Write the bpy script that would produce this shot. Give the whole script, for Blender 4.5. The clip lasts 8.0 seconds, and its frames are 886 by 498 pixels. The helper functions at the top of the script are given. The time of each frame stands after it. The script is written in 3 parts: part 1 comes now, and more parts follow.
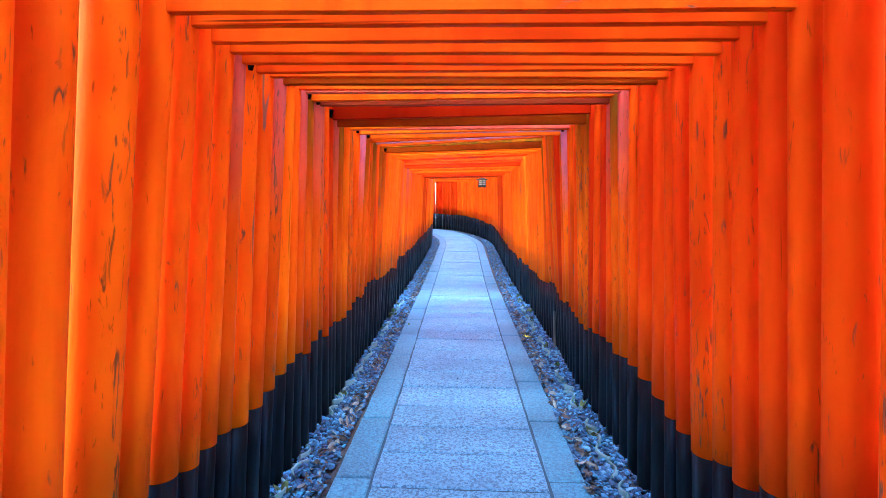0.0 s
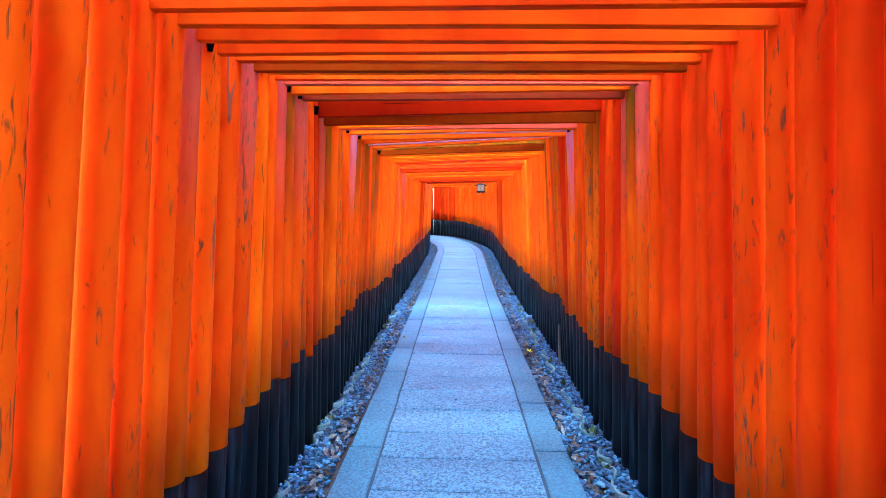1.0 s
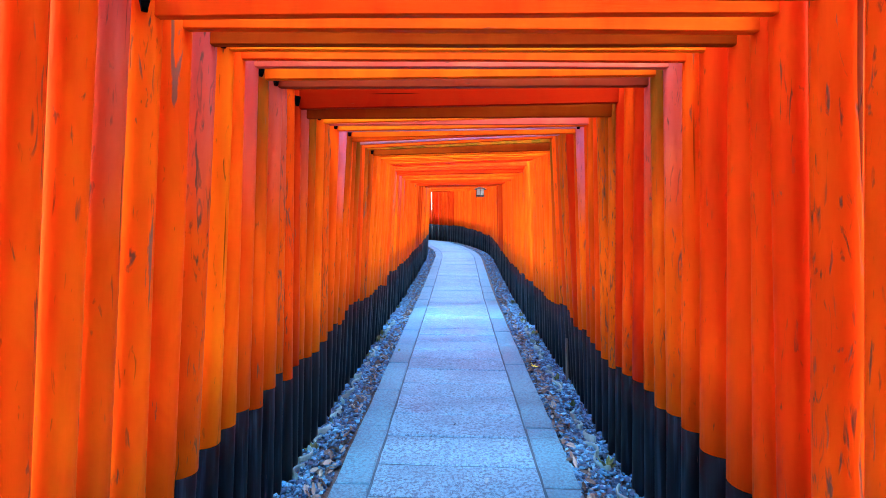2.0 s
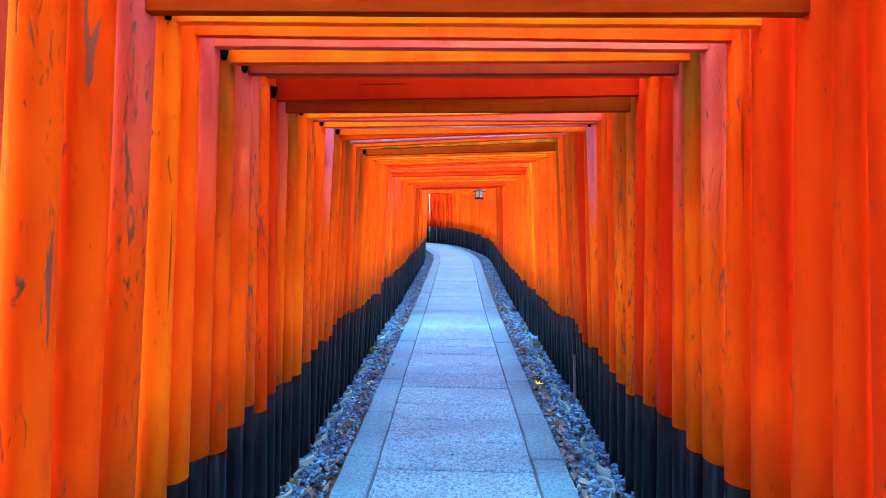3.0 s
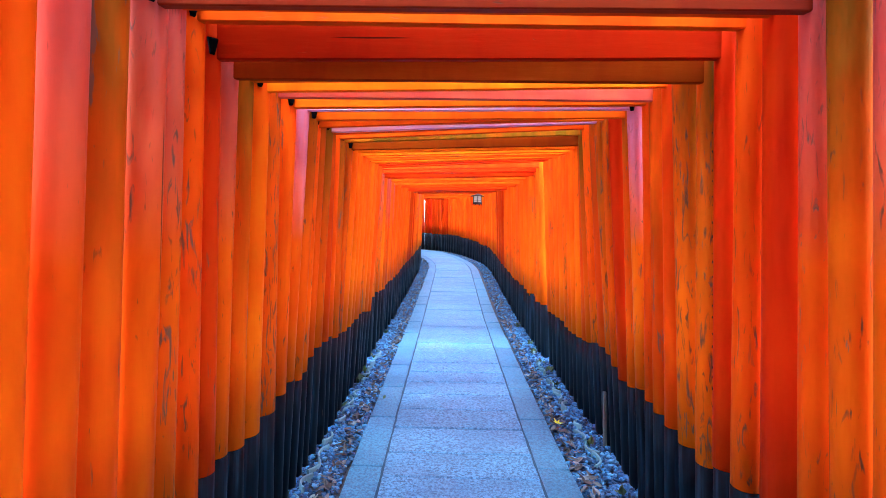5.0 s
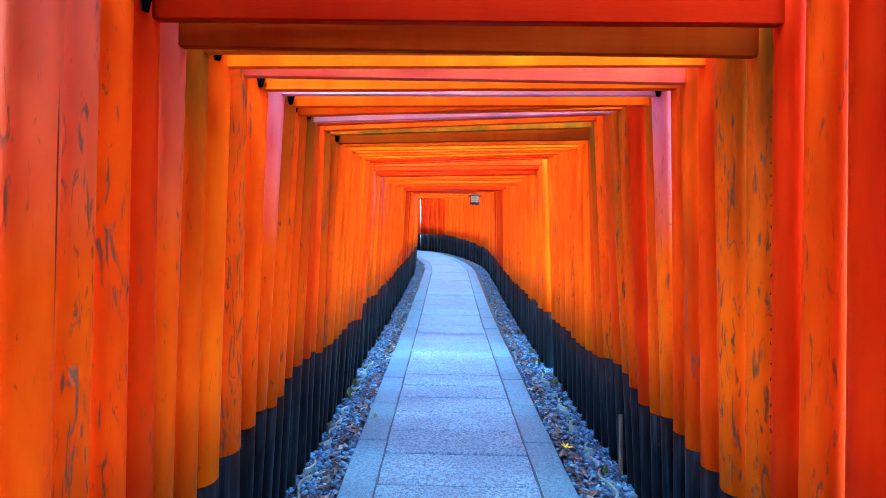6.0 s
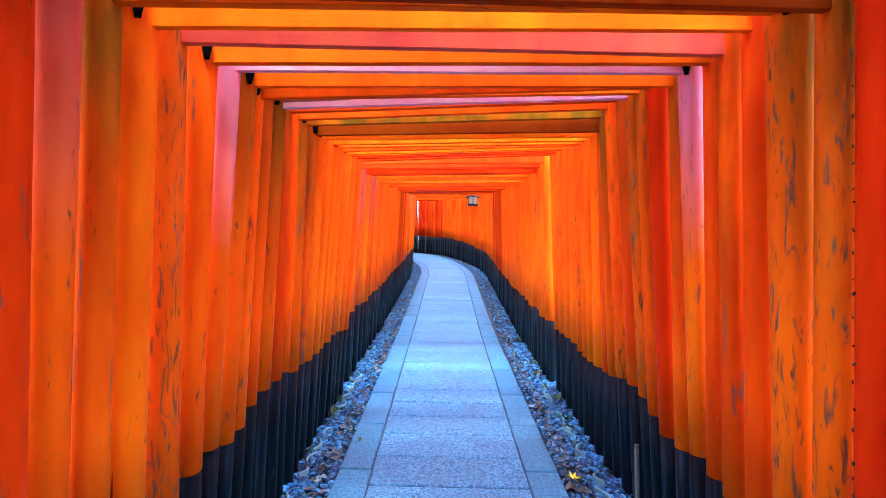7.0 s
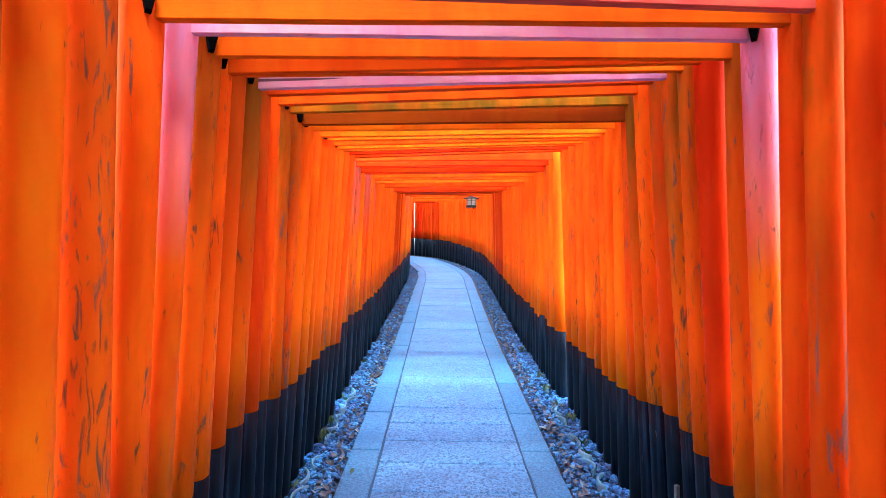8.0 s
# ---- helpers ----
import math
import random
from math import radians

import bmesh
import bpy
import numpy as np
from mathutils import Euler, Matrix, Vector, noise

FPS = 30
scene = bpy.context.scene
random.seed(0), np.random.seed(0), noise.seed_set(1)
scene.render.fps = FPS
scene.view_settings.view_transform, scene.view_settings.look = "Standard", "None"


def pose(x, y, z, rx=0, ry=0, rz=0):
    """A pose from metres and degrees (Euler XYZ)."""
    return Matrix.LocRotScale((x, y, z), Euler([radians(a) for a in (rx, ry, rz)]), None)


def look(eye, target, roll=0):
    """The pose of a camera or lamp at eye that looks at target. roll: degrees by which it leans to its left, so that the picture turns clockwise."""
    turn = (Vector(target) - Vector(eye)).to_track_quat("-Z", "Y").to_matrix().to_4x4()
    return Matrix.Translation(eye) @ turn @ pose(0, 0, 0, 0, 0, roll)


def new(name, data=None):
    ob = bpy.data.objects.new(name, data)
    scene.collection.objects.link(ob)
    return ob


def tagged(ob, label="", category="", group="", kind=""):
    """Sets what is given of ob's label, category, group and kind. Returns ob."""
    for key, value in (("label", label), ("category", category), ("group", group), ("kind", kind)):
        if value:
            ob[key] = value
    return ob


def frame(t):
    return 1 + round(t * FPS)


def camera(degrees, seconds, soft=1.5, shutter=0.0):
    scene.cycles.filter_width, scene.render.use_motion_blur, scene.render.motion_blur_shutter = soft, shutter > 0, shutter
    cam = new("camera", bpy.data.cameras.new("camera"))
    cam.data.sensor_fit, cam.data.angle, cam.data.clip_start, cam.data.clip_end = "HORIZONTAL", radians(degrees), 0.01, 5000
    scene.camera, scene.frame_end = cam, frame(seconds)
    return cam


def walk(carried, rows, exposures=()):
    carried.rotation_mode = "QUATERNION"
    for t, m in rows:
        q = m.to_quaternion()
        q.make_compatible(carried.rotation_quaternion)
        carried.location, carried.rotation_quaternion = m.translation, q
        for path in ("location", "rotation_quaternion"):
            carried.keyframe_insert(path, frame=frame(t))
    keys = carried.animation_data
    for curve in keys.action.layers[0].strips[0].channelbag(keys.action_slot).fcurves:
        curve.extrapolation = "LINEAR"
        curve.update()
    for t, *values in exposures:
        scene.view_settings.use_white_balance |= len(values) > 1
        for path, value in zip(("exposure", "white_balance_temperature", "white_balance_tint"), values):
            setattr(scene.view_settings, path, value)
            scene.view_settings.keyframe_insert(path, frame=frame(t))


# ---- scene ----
# camera: a slow forward walk, seconds, eye, target, roll
cam = camera(82.4, 8.0, soft=0.6)
PATH = [
    (0.0, (0.017, 0.155, 1.229), (-0.066, 2.151, 1.133), 0.6),
    (0.5, (0.017, 0.326, 1.237), (-0.065, 2.323, 1.151), 0.6),
    (1.0, (0.013, 0.484, 1.242), (-0.063, 2.482, 1.169), 0.6),
    (1.5, (0.008, 0.668, 1.238), (-0.065, 2.666, 1.178), 0.65),
    (3.0, (0.0, 1.205, 1.296), (-0.064, 3.204, 1.248), 0.85),
    (3.5, (-0.037, 1.379, 1.297), (-0.095, 3.377, 1.261), 0.9),
    (4.0, (-0.06, 1.555, 1.312), (-0.113, 3.554, 1.285), 0.9),
    (4.5, (-0.069, 1.745, 1.317), (-0.117, 3.745, 1.292), 0.95),
    (6.0, (-0.088, 2.301, 1.355), (-0.114, 4.301, 1.331), 1.1),
    (6.5, (-0.064, 2.496, 1.356), (-0.087, 4.495, 1.334), 1.1),
    (7.0, (-0.05, 2.68, 1.370), (-0.071, 4.68, 1.354), 1.1),
    (7.5, (-0.083, 2.881, 1.376), (-0.093, 4.88, 1.366), 1.0),
    (8.0, (-0.098, 3.072, 1.387), (-0.103, 5.072, 1.380), 1.0),
]
walk(cam, [(t, look(eye, target, roll)) for t, eye, target, roll in PATH], exposures=((0.0, 4.75, 5700, 4), (4.0, 4.64, 5700, 4), (8.0, 4.65, 5700, 4)))

# ---- world and light: open shade under a bright sky ----
world = bpy.data.worlds.new("world")
scene.world = world
world.use_nodes = True
wn = world.node_tree
sky = wn.nodes.new("ShaderNodeTexSky")
sky.sky_type = "NISHITA"
sky.sun_disc = False
sky.sun_elevation = radians(50)
sky.sun_rotation = radians(173)
sky.air_density, sky.dust_density, sky.ozone_density = 1.0, 1.5, 1.5
wn.links.new(sky.outputs["Color"], wn.nodes["Background"].inputs["Color"])
wn.nodes["Background"].inputs["Strength"].default_value = 0.15
sun_data = bpy.data.lights.new("sun", "SUN")
sun_data.energy, sun_data.angle, sun_data.color = 0.9, radians(20), (1.0, 0.95, 0.88)
sun = new("sun", sun_data)
sun.matrix_world = look((0, 0, 30), (-0.3, 12.0, 0))


# ---- materials ----
def material(name):
    m = bpy.data.materials.new(name)
    m.use_nodes = True
    nt = m.node_tree
    return m, nt, nt.nodes["Principled BSDF"]


def node(nt, kind, **values):
    n = nt.nodes.new(kind)
    for key, value in values.items():
        n.inputs[key].default_value = value
    return n


def coords(nt, sx, sy, sz, spread=40.0):
    """Object coordinates, stretched, and shifted by the object's random number."""
    tc = nt.nodes.new("ShaderNodeTexCoord")
    info = nt.nodes.new("ShaderNodeObjectInfo")
    mul = nt.nodes.new("ShaderNodeMath")
    mul.operation = "MULTIPLY"
    mul.inputs[1].default_value = spread
    nt.links.new(info.outputs["Random"], mul.inputs[0])
    mp = nt.nodes.new("ShaderNodeMapping")
    mp.inputs["Scale"].default_value = (sx, sy, sz)
    nt.links.new(tc.outputs["Object"], mp.inputs["Vector"])
    add = nt.nodes.new("ShaderNodeVectorMath")
    nt.links.new(mp.outputs["Vector"], add.inputs[0])
    nt.links.new(mul.outputs[0], add.inputs[1])
    return add.outputs[0]


def ramp(nt, fac, stops):
    r = nt.nodes.new("ShaderNodeValToRGB")
    while len(r.color_ramp.elements) < len(stops):
        r.color_ramp.elements.new(0.5)
    for e, (p, c) in zip(r.color_ramp.elements, stops):
        e.position = p
        e.color = (c, c, c, 1) if isinstance(c, (int, float)) else (*c, 1)
    nt.links.new(fac, r.inputs["Fac"])
    return r.outputs["Color"]


def blend(nt, fac, a, b, how="MIX"):
    m = nt.nodes.new("ShaderNodeMix")
    m.data_type, m.blend_type = "RGBA", how
    for value, socket in ((fac, m.inputs["Factor"]), (a, m.inputs["A"]), (b, m.inputs["B"])):
        if isinstance(value, bpy.types.NodeSocket):
            nt.links.new(value, socket)
        elif isinstance(value, (int, float)):
            socket.default_value = value
        else:
            socket.default_value = (*value, 1)
    return m.outputs["Result"]


def tex_noise(nt, vec, scale, detail=4.0, rough=0.55, warp=0.0):
    n = node(nt, "ShaderNodeTexNoise", Scale=scale, Detail=detail, Roughness=rough, Distortion=warp)
    nt.links.new(vec, n.inputs["Vector"])
    return n.outputs["Fac"]


def bump(nt, bsdf, height, strength, distance):
    b = node(nt, "ShaderNodeBump", Strength=strength, Distance=distance)
    nt.links.new(height, b.inputs["Height"])
    nt.links.new(b.outputs["Normal"], bsdf.inputs["Normal"])


def paint(name, base, deep, wear, rough=0.42, along="z", moss=0.0, gloss=0.02):
    """Old vermilion lacquer on timber: streaks along the grain, peeled dark patches, hairline cracks."""
    m, nt, bsdf = material(name)
    long, wide = 0.9, 9.0
    axes = (wide, wide, long) if along == "z" else (long, wide, wide)
    vec = coords(nt, *axes)
    cloud = coords(nt, 1, 1, 1)
    streak = tex_noise(nt, vec, 1.4, 6, 0.6)
    broad = tex_noise(nt, cloud, 2.2, 3, 0.5)
    col = blend(nt, ramp(nt, streak, [(0.22, 0.15), (0.62, 1.0)]), deep, base)
    mottle = tex_noise(nt, coords(nt, 4, 4, 1.3, spread=25), 0.9, 4, 0.6, 0.8)
    col = blend(nt, ramp(nt, mottle, [(0.42, 0.0), (0.66, 0.65)]), col, (min(1, base[0] * 1.1), base[1] * 1.6, base[2]))
    col = blend(nt, ramp(nt, mottle, [(0.30, 0.35), (0.46, 0.0)]), col, (deep[0] * 0.92, deep[1] * 0.75, deep[2]))
    info = nt.nodes.new("ShaderNodeObjectInfo")
    hue = nt.nodes.new("ShaderNodeHueSaturation")
    shift = nt.nodes.new("ShaderNodeMapRange")
    shift.inputs["To Min"].default_value, shift.inputs["To Max"].default_value = 0.498, 0.505
    nt.links.new(info.outputs["Random"], shift.inputs["Value"])
    nt.links.new(shift.outputs["Result"], hue.inputs["Hue"])
    nt.links.new(col, hue.inputs["Color"])
    col = hue.outputs["Color"]
    # greyed bands where weather reaches the wood
    grey = tex_noise(nt, coords(nt, *[a * 0.6 for a in axes], spread=70), 1.0, 5, 0.6, 0.6)
    col = blend(nt, ramp(nt, grey, [(0.56, 0.0), (0.8, 0.06 + 0.42 * wear)]), col, (0.36, 0.066, 0.004))
    if moss:
        green = tex_noise(nt, coords(nt, 5, 5, 1.2, spread=20), 1.2, 4, 0.6)
        spread = ramp(nt, green, [(0.32, 0.0), (0.56, moss)])
        if along == "z":
            # algae grow down from the head of the post
            tall = nt.nodes.new("ShaderNodeSeparateXYZ")
            where = nt.nodes.new("ShaderNodeTexCoord")
            nt.links.new(where.outputs["Object"], tall.inputs[0])
            high = nt.nodes.new("ShaderNodeMapRange")
            high.inputs["From Min"].default_value, high.inputs["From Max"].default_value = 1.25, 2.1
            nt.links.new(tall.outputs["Z"], high.inputs["Value"])
            spread = blend(nt, 1.0, spread, high.outputs["Result"], "MULTIPLY")
        col = blend(nt, spread, col, (0.085, 0.090, 0.007))
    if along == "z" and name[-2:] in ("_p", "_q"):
        # sky sheen put into the colour, pinker towards the head of the post
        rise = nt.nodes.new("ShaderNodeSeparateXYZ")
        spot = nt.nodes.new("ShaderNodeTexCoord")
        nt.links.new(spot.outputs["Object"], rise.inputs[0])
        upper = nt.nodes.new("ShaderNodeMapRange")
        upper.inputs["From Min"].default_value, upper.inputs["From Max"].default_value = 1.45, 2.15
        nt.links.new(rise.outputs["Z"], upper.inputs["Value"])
        sky_sheen = blend(nt, 1.0, ramp(nt, streak, [(0.25, 0.35), (0.65, 0.85)]), upper.outputs["Result"], "MULTIPLY")
        col = blend(nt, sky_sheen, col, (0.52, 0.118, 0.125) if name.endswith("_p") else (0.56, 0.31, 0.54))
    # peeled patches down to grey-brown timber, thick on some posts and scarce on others
    edge = (0.70 if along == "z" else 0.74) - 0.075 * wear
    peel = tex_noise(nt, coords(nt, *[a * (3.2 if a == wide else 5.5) for a in axes], spread=90), 1.4, 3, 0.5, 1.6)
    clump = tex_noise(nt, coords(nt, *[a * 0.35 for a in axes], spread=33), 1.3, 2, 0.5)
    worse = nt.nodes.new("ShaderNodeMath")
    worse.operation = "MULTIPLY_ADD"
    worse.inputs[1].default_value, worse.inputs[2].default_value = 0.30, -0.15
    nt.links.new(clump, worse.inputs[0])
    spoilt = nt.nodes.new("ShaderNodeMath")
    spoilt.operation = "MULTIPLY_ADD"
    spoilt.inputs[1].default_value = 0.10
    nt.links.new(info.outputs["Random"], spoilt.inputs[0])
    nt.links.new(worse.outputs[0], spoilt.inputs[2])
    total = nt.nodes.new("ShaderNodeMath")
    nt.links.new(peel, total.inputs[0])
    nt.links.new(spoilt.outputs[0], total.inputs[1])
    mask = ramp(nt, total.outputs[0], [(edge + 0.04, 0.0), (edge + 0.15, 0.85)])
    bare = blend(nt, ramp(nt, broad, [(0.3, 0.0), (0.7, 1.0)]), (0.050, 0.034, 0.014), (0.15, 0.13, 0.09))
    col = blend(nt, mask, col, bare)
    # broad grey-brown scars on the most weathered timbers
    if wear > 0.5:
        scar = tex_noise(nt, coords(nt, *[a * 1.25 for a in axes], spread=60), 1.6, 6, 0.62, 1.2)
        col = blend(nt, ramp(nt, scar, [(0.635, 0.0), (0.665, 0.8)]), col, (0.17, 0.12, 0.085))
    # thin drying cracks along the grain
    crack_axes = (26, 26, 0.55) if along == "z" else (0.55, 26, 26)
    crack = tex_noise(nt, coords(nt, *crack_axes, spread=55), 1.0, 2, 0.5, 0.3)
    line = ramp(nt, crack, [(0.735 - 0.02 * wear, 0.0), (0.75, 0.8)])
    col = blend(nt, line, col, (0.012, 0.004, 0.002))
    nt.links.new(col, bsdf.inputs["Base Color"])
    fine = tex_noise(nt, vec, 9.0, 5, 0.6)
    r = nt.nodes.new("ShaderNodeMapRange")
    r.inputs["To Min"].default_value, r.inputs["To Max"].default_value = rough - 0.1, rough + 0.16
    nt.links.new(fine, r.inputs["Value"])
    nt.links.new(r.outputs["Result"], bsdf.inputs["Roughness"])
    bsdf.inputs["Specular IOR Level"].default_value = gloss
    bsdf.inputs["Coat Weight"].default_value, bsdf.inputs["Coat Roughness"].default_value = 0.0, 0.25
    relief = nt.nodes.new("ShaderNodeMath")
    relief.operation = "SUBTRACT"
    nt.links.new(fine, relief.inputs[0])
    nt.links.new(mask, relief.inputs[1])
    bump(nt, bsdf, relief.outputs[0], 0.35, 0.003)
    return m


TONES = {
    "v": ((0.92, 0.104, 0.0006), (0.82, 0.062, 0.0008), 0.45, 0.45, 0.0),   # vermilion
    "y": ((0.95, 0.170, 0.0008), (0.90, 0.112, 0.0008), 0.05, 0.45, 0.0),   # fresh orange
    "o": ((0.92, 0.112, 0.0006), (0.80, 0.070, 0.0008), 0.55, 0.48, 0.0),   # orange, worn
    "r": ((0.66, 0.033, 0.0004), (0.52, 0.020, 0.0004), 0.15, 0.42, 0.0),   # deep red
    "b": ((0.46, 0.070, 0.0020), (0.34, 0.040, 0.0015), 0.85, 0.55, 0.0),   # brown, weathered
    "g": ((0.62, 0.130, 0.0025), (0.46, 0.078, 0.0020), 0.90, 0.55, 0.75),  # ochre, mossy
    "p": ((0.80, 0.100, 0.0060), (0.72, 0.060, 0.0030), 0.25, 0.36, 0.0),   # pinkish, sky sheen in the colour
    "q": ((0.68, 0.320, 0.500), (0.66, 0.240, 0.340), 0.10, 0.34, 0.0),     # pale pink, sky sheen in the colour
}
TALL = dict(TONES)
# v and o on beams: the posts' paints darkened, overhead shade in the colour
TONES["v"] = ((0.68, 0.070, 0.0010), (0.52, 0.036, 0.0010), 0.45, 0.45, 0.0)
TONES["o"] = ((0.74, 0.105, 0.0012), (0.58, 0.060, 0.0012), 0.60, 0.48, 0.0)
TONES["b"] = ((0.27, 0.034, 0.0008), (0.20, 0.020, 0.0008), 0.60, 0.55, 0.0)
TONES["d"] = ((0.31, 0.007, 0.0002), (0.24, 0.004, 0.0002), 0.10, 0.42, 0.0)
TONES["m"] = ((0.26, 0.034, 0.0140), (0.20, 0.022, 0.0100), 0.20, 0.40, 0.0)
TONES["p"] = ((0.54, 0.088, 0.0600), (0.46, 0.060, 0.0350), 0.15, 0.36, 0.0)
TALL["y"] = ((0.95, 0.142, 0.0006), (0.90, 0.100, 0.0006), 0.05, 0.45, 0.0)
TALL["p"] = ((0.78, 0.082, 0.0008), (0.66, 0.050, 0.0010), 0.50, 0.40, 0.0)
TALL["q"] = ((0.84, 0.120, 0.0020), (0.76, 0.075, 0.0015), 0.20, 0.36, 0.0)
TALL["b"] = ((0.84, 0.082, 0.0010), (0.70, 0.045, 0.0010), 0.52, 0.50, 0.50)
TALL["w"] = ((0.82, 0.060, 0.0005), (0.68, 0.032, 0.0006), 0.50, 0.45, 0.0)
TALL["g"] = ((0.78, 0.094, 0.0008), (0.62, 0.056, 0.0010), 0.62, 0.52, 0.76)
UPRIGHT = {k: paint("vermilion_post_" + k, a, b, w, r, "z", g) for k, (a, b, w, r, g) in TALL.items()}
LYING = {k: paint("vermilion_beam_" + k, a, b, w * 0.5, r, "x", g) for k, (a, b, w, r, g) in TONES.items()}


def black_paint():
    m, nt, bsdf = material("black_base_paint")
    streak = tex_noise(nt, coords(nt, 30, 30, 1.2), 1.2, 5, 0.6)
    # the paler blue streaks put the posts' sheen into the colour
    col = ramp(nt, streak, [(0.3, (0.0010, 0.0018, 0.0035)), (0.52, (0.0028, 0.0055, 0.010)), (0.66, (0.012, 0.026, 0.045)), (0.80, (0.026, 0.048, 0.072))])
    scratch = tex_noise(nt, coords(nt, 60, 60, 3, spread=80), 1.0, 2, 0.5, 1.0)
    col = blend(nt, ramp(nt, scratch, [(0.74, 0.0), (0.76, 0.8)]), col, (0.20, 0.15, 0.10))
    where = nt.nodes.new("ShaderNodeTexCoord")
    tall = nt.nodes.new("ShaderNodeSeparateXYZ")
    nt.links.new(where.outputs["Object"], tall.inputs[0])
    low = nt.nodes.new("ShaderNodeMapRange")
    low.inputs["From Min"].default_value, low.inputs["From Max"].default_value = 0.45, 0.08
    nt.links.new(tall.outputs["Z"], low.inputs["Value"])
    splash = tex_noise(nt, coords(nt, 14, 14, 5, spread=33), 1.0, 5, 0.65)
    dirt = blend(nt, 1.0, ramp(nt, splash, [(0.35, 0.0), (0.7, 0.8)]), low.outputs["Result"], "MULTIPLY")
    col = blend(nt, dirt, col, (0.010, 0.017, 0.020))
    nt.links.new(col, bsdf.inputs["Base Color"])
    bsdf.inputs["Roughness"].default_value = 0.42
    bsdf.inputs["Specular IOR Level"].default_value = 0.06
    bump(nt, bsdf, streak, 0.3, 0.002)
    return m


def granite(name, dark, light, relief, grain):
    m, nt, bsdf = material(name)
    vec = coords(nt, 1, 1, 1)
    chip = tex_noise(nt, vec, grain, 5, 0.65, 0.6)
    speck = tex_noise(nt, vec, 320, 2, 0.6)
    stain = tex_noise(nt, vec, 3.2, 6, 0.65)
    col = blend(nt, ramp(nt, chip, [(0.40, 0.0), (0.58, 1.0)]), dark, light)
    col = blend(nt, ramp(nt, speck, [(0.36, 0.5), (0.46, 0.0)]), col, tuple(c * 0.6 for c in dark))
    col = blend(nt, ramp(nt, stain, [(0.44, 0.0), (0.72, 0.6)]), col, tuple(0.6 * a + 0.25 * b for a, b in zip(dark, light)))
    info = nt.nodes.new("ShaderNodeObjectInfo")
    tone = ramp(nt, info.outputs["Random"], [(0.0, 0.80), (1.0, 1.0)])
    col = blend(nt, 1.0, col, tone, "MULTIPLY")
    nt.links.new(col, bsdf.inputs["Base Color"])
    bsdf.inputs["Roughness"].default_value = 0.55
    bump(nt, bsdf, chip, relief, 0.018)
    return m


def island_tint(name, stops, rough, scale=40.0):
    m, nt, bsdf = material(name)
    geo = nt.nodes.new("ShaderNodeNewGeometry")
    col = ramp(nt, geo.outputs["Random Per Island"], stops)
    tc = nt.nodes.new("ShaderNodeTexCoord")
    n = tex_noise(nt, tc.outputs["Object"], scale, 4, 0.6)
    col = blend(nt, 1.0, col, ramp(nt, n, [(0.25, 0.55), (0.7, 1.0)]), "MULTIPLY")
    nt.links.new(col, bsdf.inputs["Base Color"])
    bsdf.inputs["Roughness"].default_value = rough
    bump(nt, bsdf, n, 0.3, 0.003)
    return m


def earth():
    m, nt, bsdf = material("forest_earth")
    tc = nt.nodes.new("ShaderNodeTexCoord")
    small = tex_noise(nt, tc.outputs["Object"], 45, 5, 0.65)
    large = tex_noise(nt, tc.outputs["Object"], 1.2, 4, 0.6)
    col = blend(nt, ramp(nt, small, [(0.35, 0.0), (0.65, 1.0)]), (0.015, 0.02, 0.03), (0.06, 0.085, 0.12))
    col = blend(nt, ramp(nt, large, [(0.4, 0.0), (0.7, 0.5)]), col, (0.09, 0.065, 0.045))
    nt.links.new(col, bsdf.inputs["Base Color"])
    bsdf.inputs["Roughness"].default_value = 0.9
    bump(nt, bsdf, small, 0.8, 0.02)
    return m


def plain(name, colour, rough, metal=0.0):
    m, nt, bsdf = material(name)
    n = tex_noise(nt, coords(nt, 1, 1, 1), 60, 4, 0.6)
    col = blend(nt, ramp(nt, n, [(0.3, 0.0), (0.7, 1.0)]), tuple(c * 0.75 for c in colour), colour)
    nt.links.new(col, bsdf.inputs["Base Color"])
    bsdf.inputs["Roughness"].default_value, bsdf.inputs["Metallic"].default_value = rough, metal
    bump(nt, bsdf, n, 0.2, 0.002)
    return m


BLACK = black_paint()
# stone made bluer than its own colour, offsetting orange light off the posts
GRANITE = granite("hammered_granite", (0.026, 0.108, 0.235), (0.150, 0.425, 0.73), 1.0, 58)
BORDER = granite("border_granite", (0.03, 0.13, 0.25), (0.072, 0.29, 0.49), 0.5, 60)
EARTH = earth()
MORTAR = plain("joint_mortar", (0.022, 0.07, 0.13), 0.9)
GRAVEL = island_tint("blue_grey_gravel", [(0.0, (0.006, 0.040, 0.11)), (0.45, (0.018, 0.11, 0.28)), (0.85, (0.055, 0.27, 0.55)), (1.0, (0.14, 0.42, 0.68))], 0.6)
LITTER = island_tint("dead_leaves", [(0.0, (0.020, 0.022, 0.026)), (0.40, (0.060, 0.062, 0.066)), (0.70, (0.12, 0.125, 0.13)), (0.88, (0.20, 0.25, 0.27)), (1.0, (0.28, 0.40, 0.42))], 0.6)
CLAY = plain("pale_clay_tile", (0.14, 0.30, 0.36), 0.6)
CURLS = island_tint("pale_leaf", [(0.0, (0.10, 0.24, 0.34)), (1.0, (0.26, 0.48, 0.60))], 0.5)
GREEN = island_tint("small_weeds", [(0.0, (0.03, 0.07, 0.02)), (1.0, (0.09, 0.16, 0.05))], 0.5)
YELLOW = plain("yellow_leaf", (0.80, 0.80, 0.02), 0.5)
NEAR_BLACK = plain("near_black", (0.0004, 0.0004, 0.0004), 0.95)
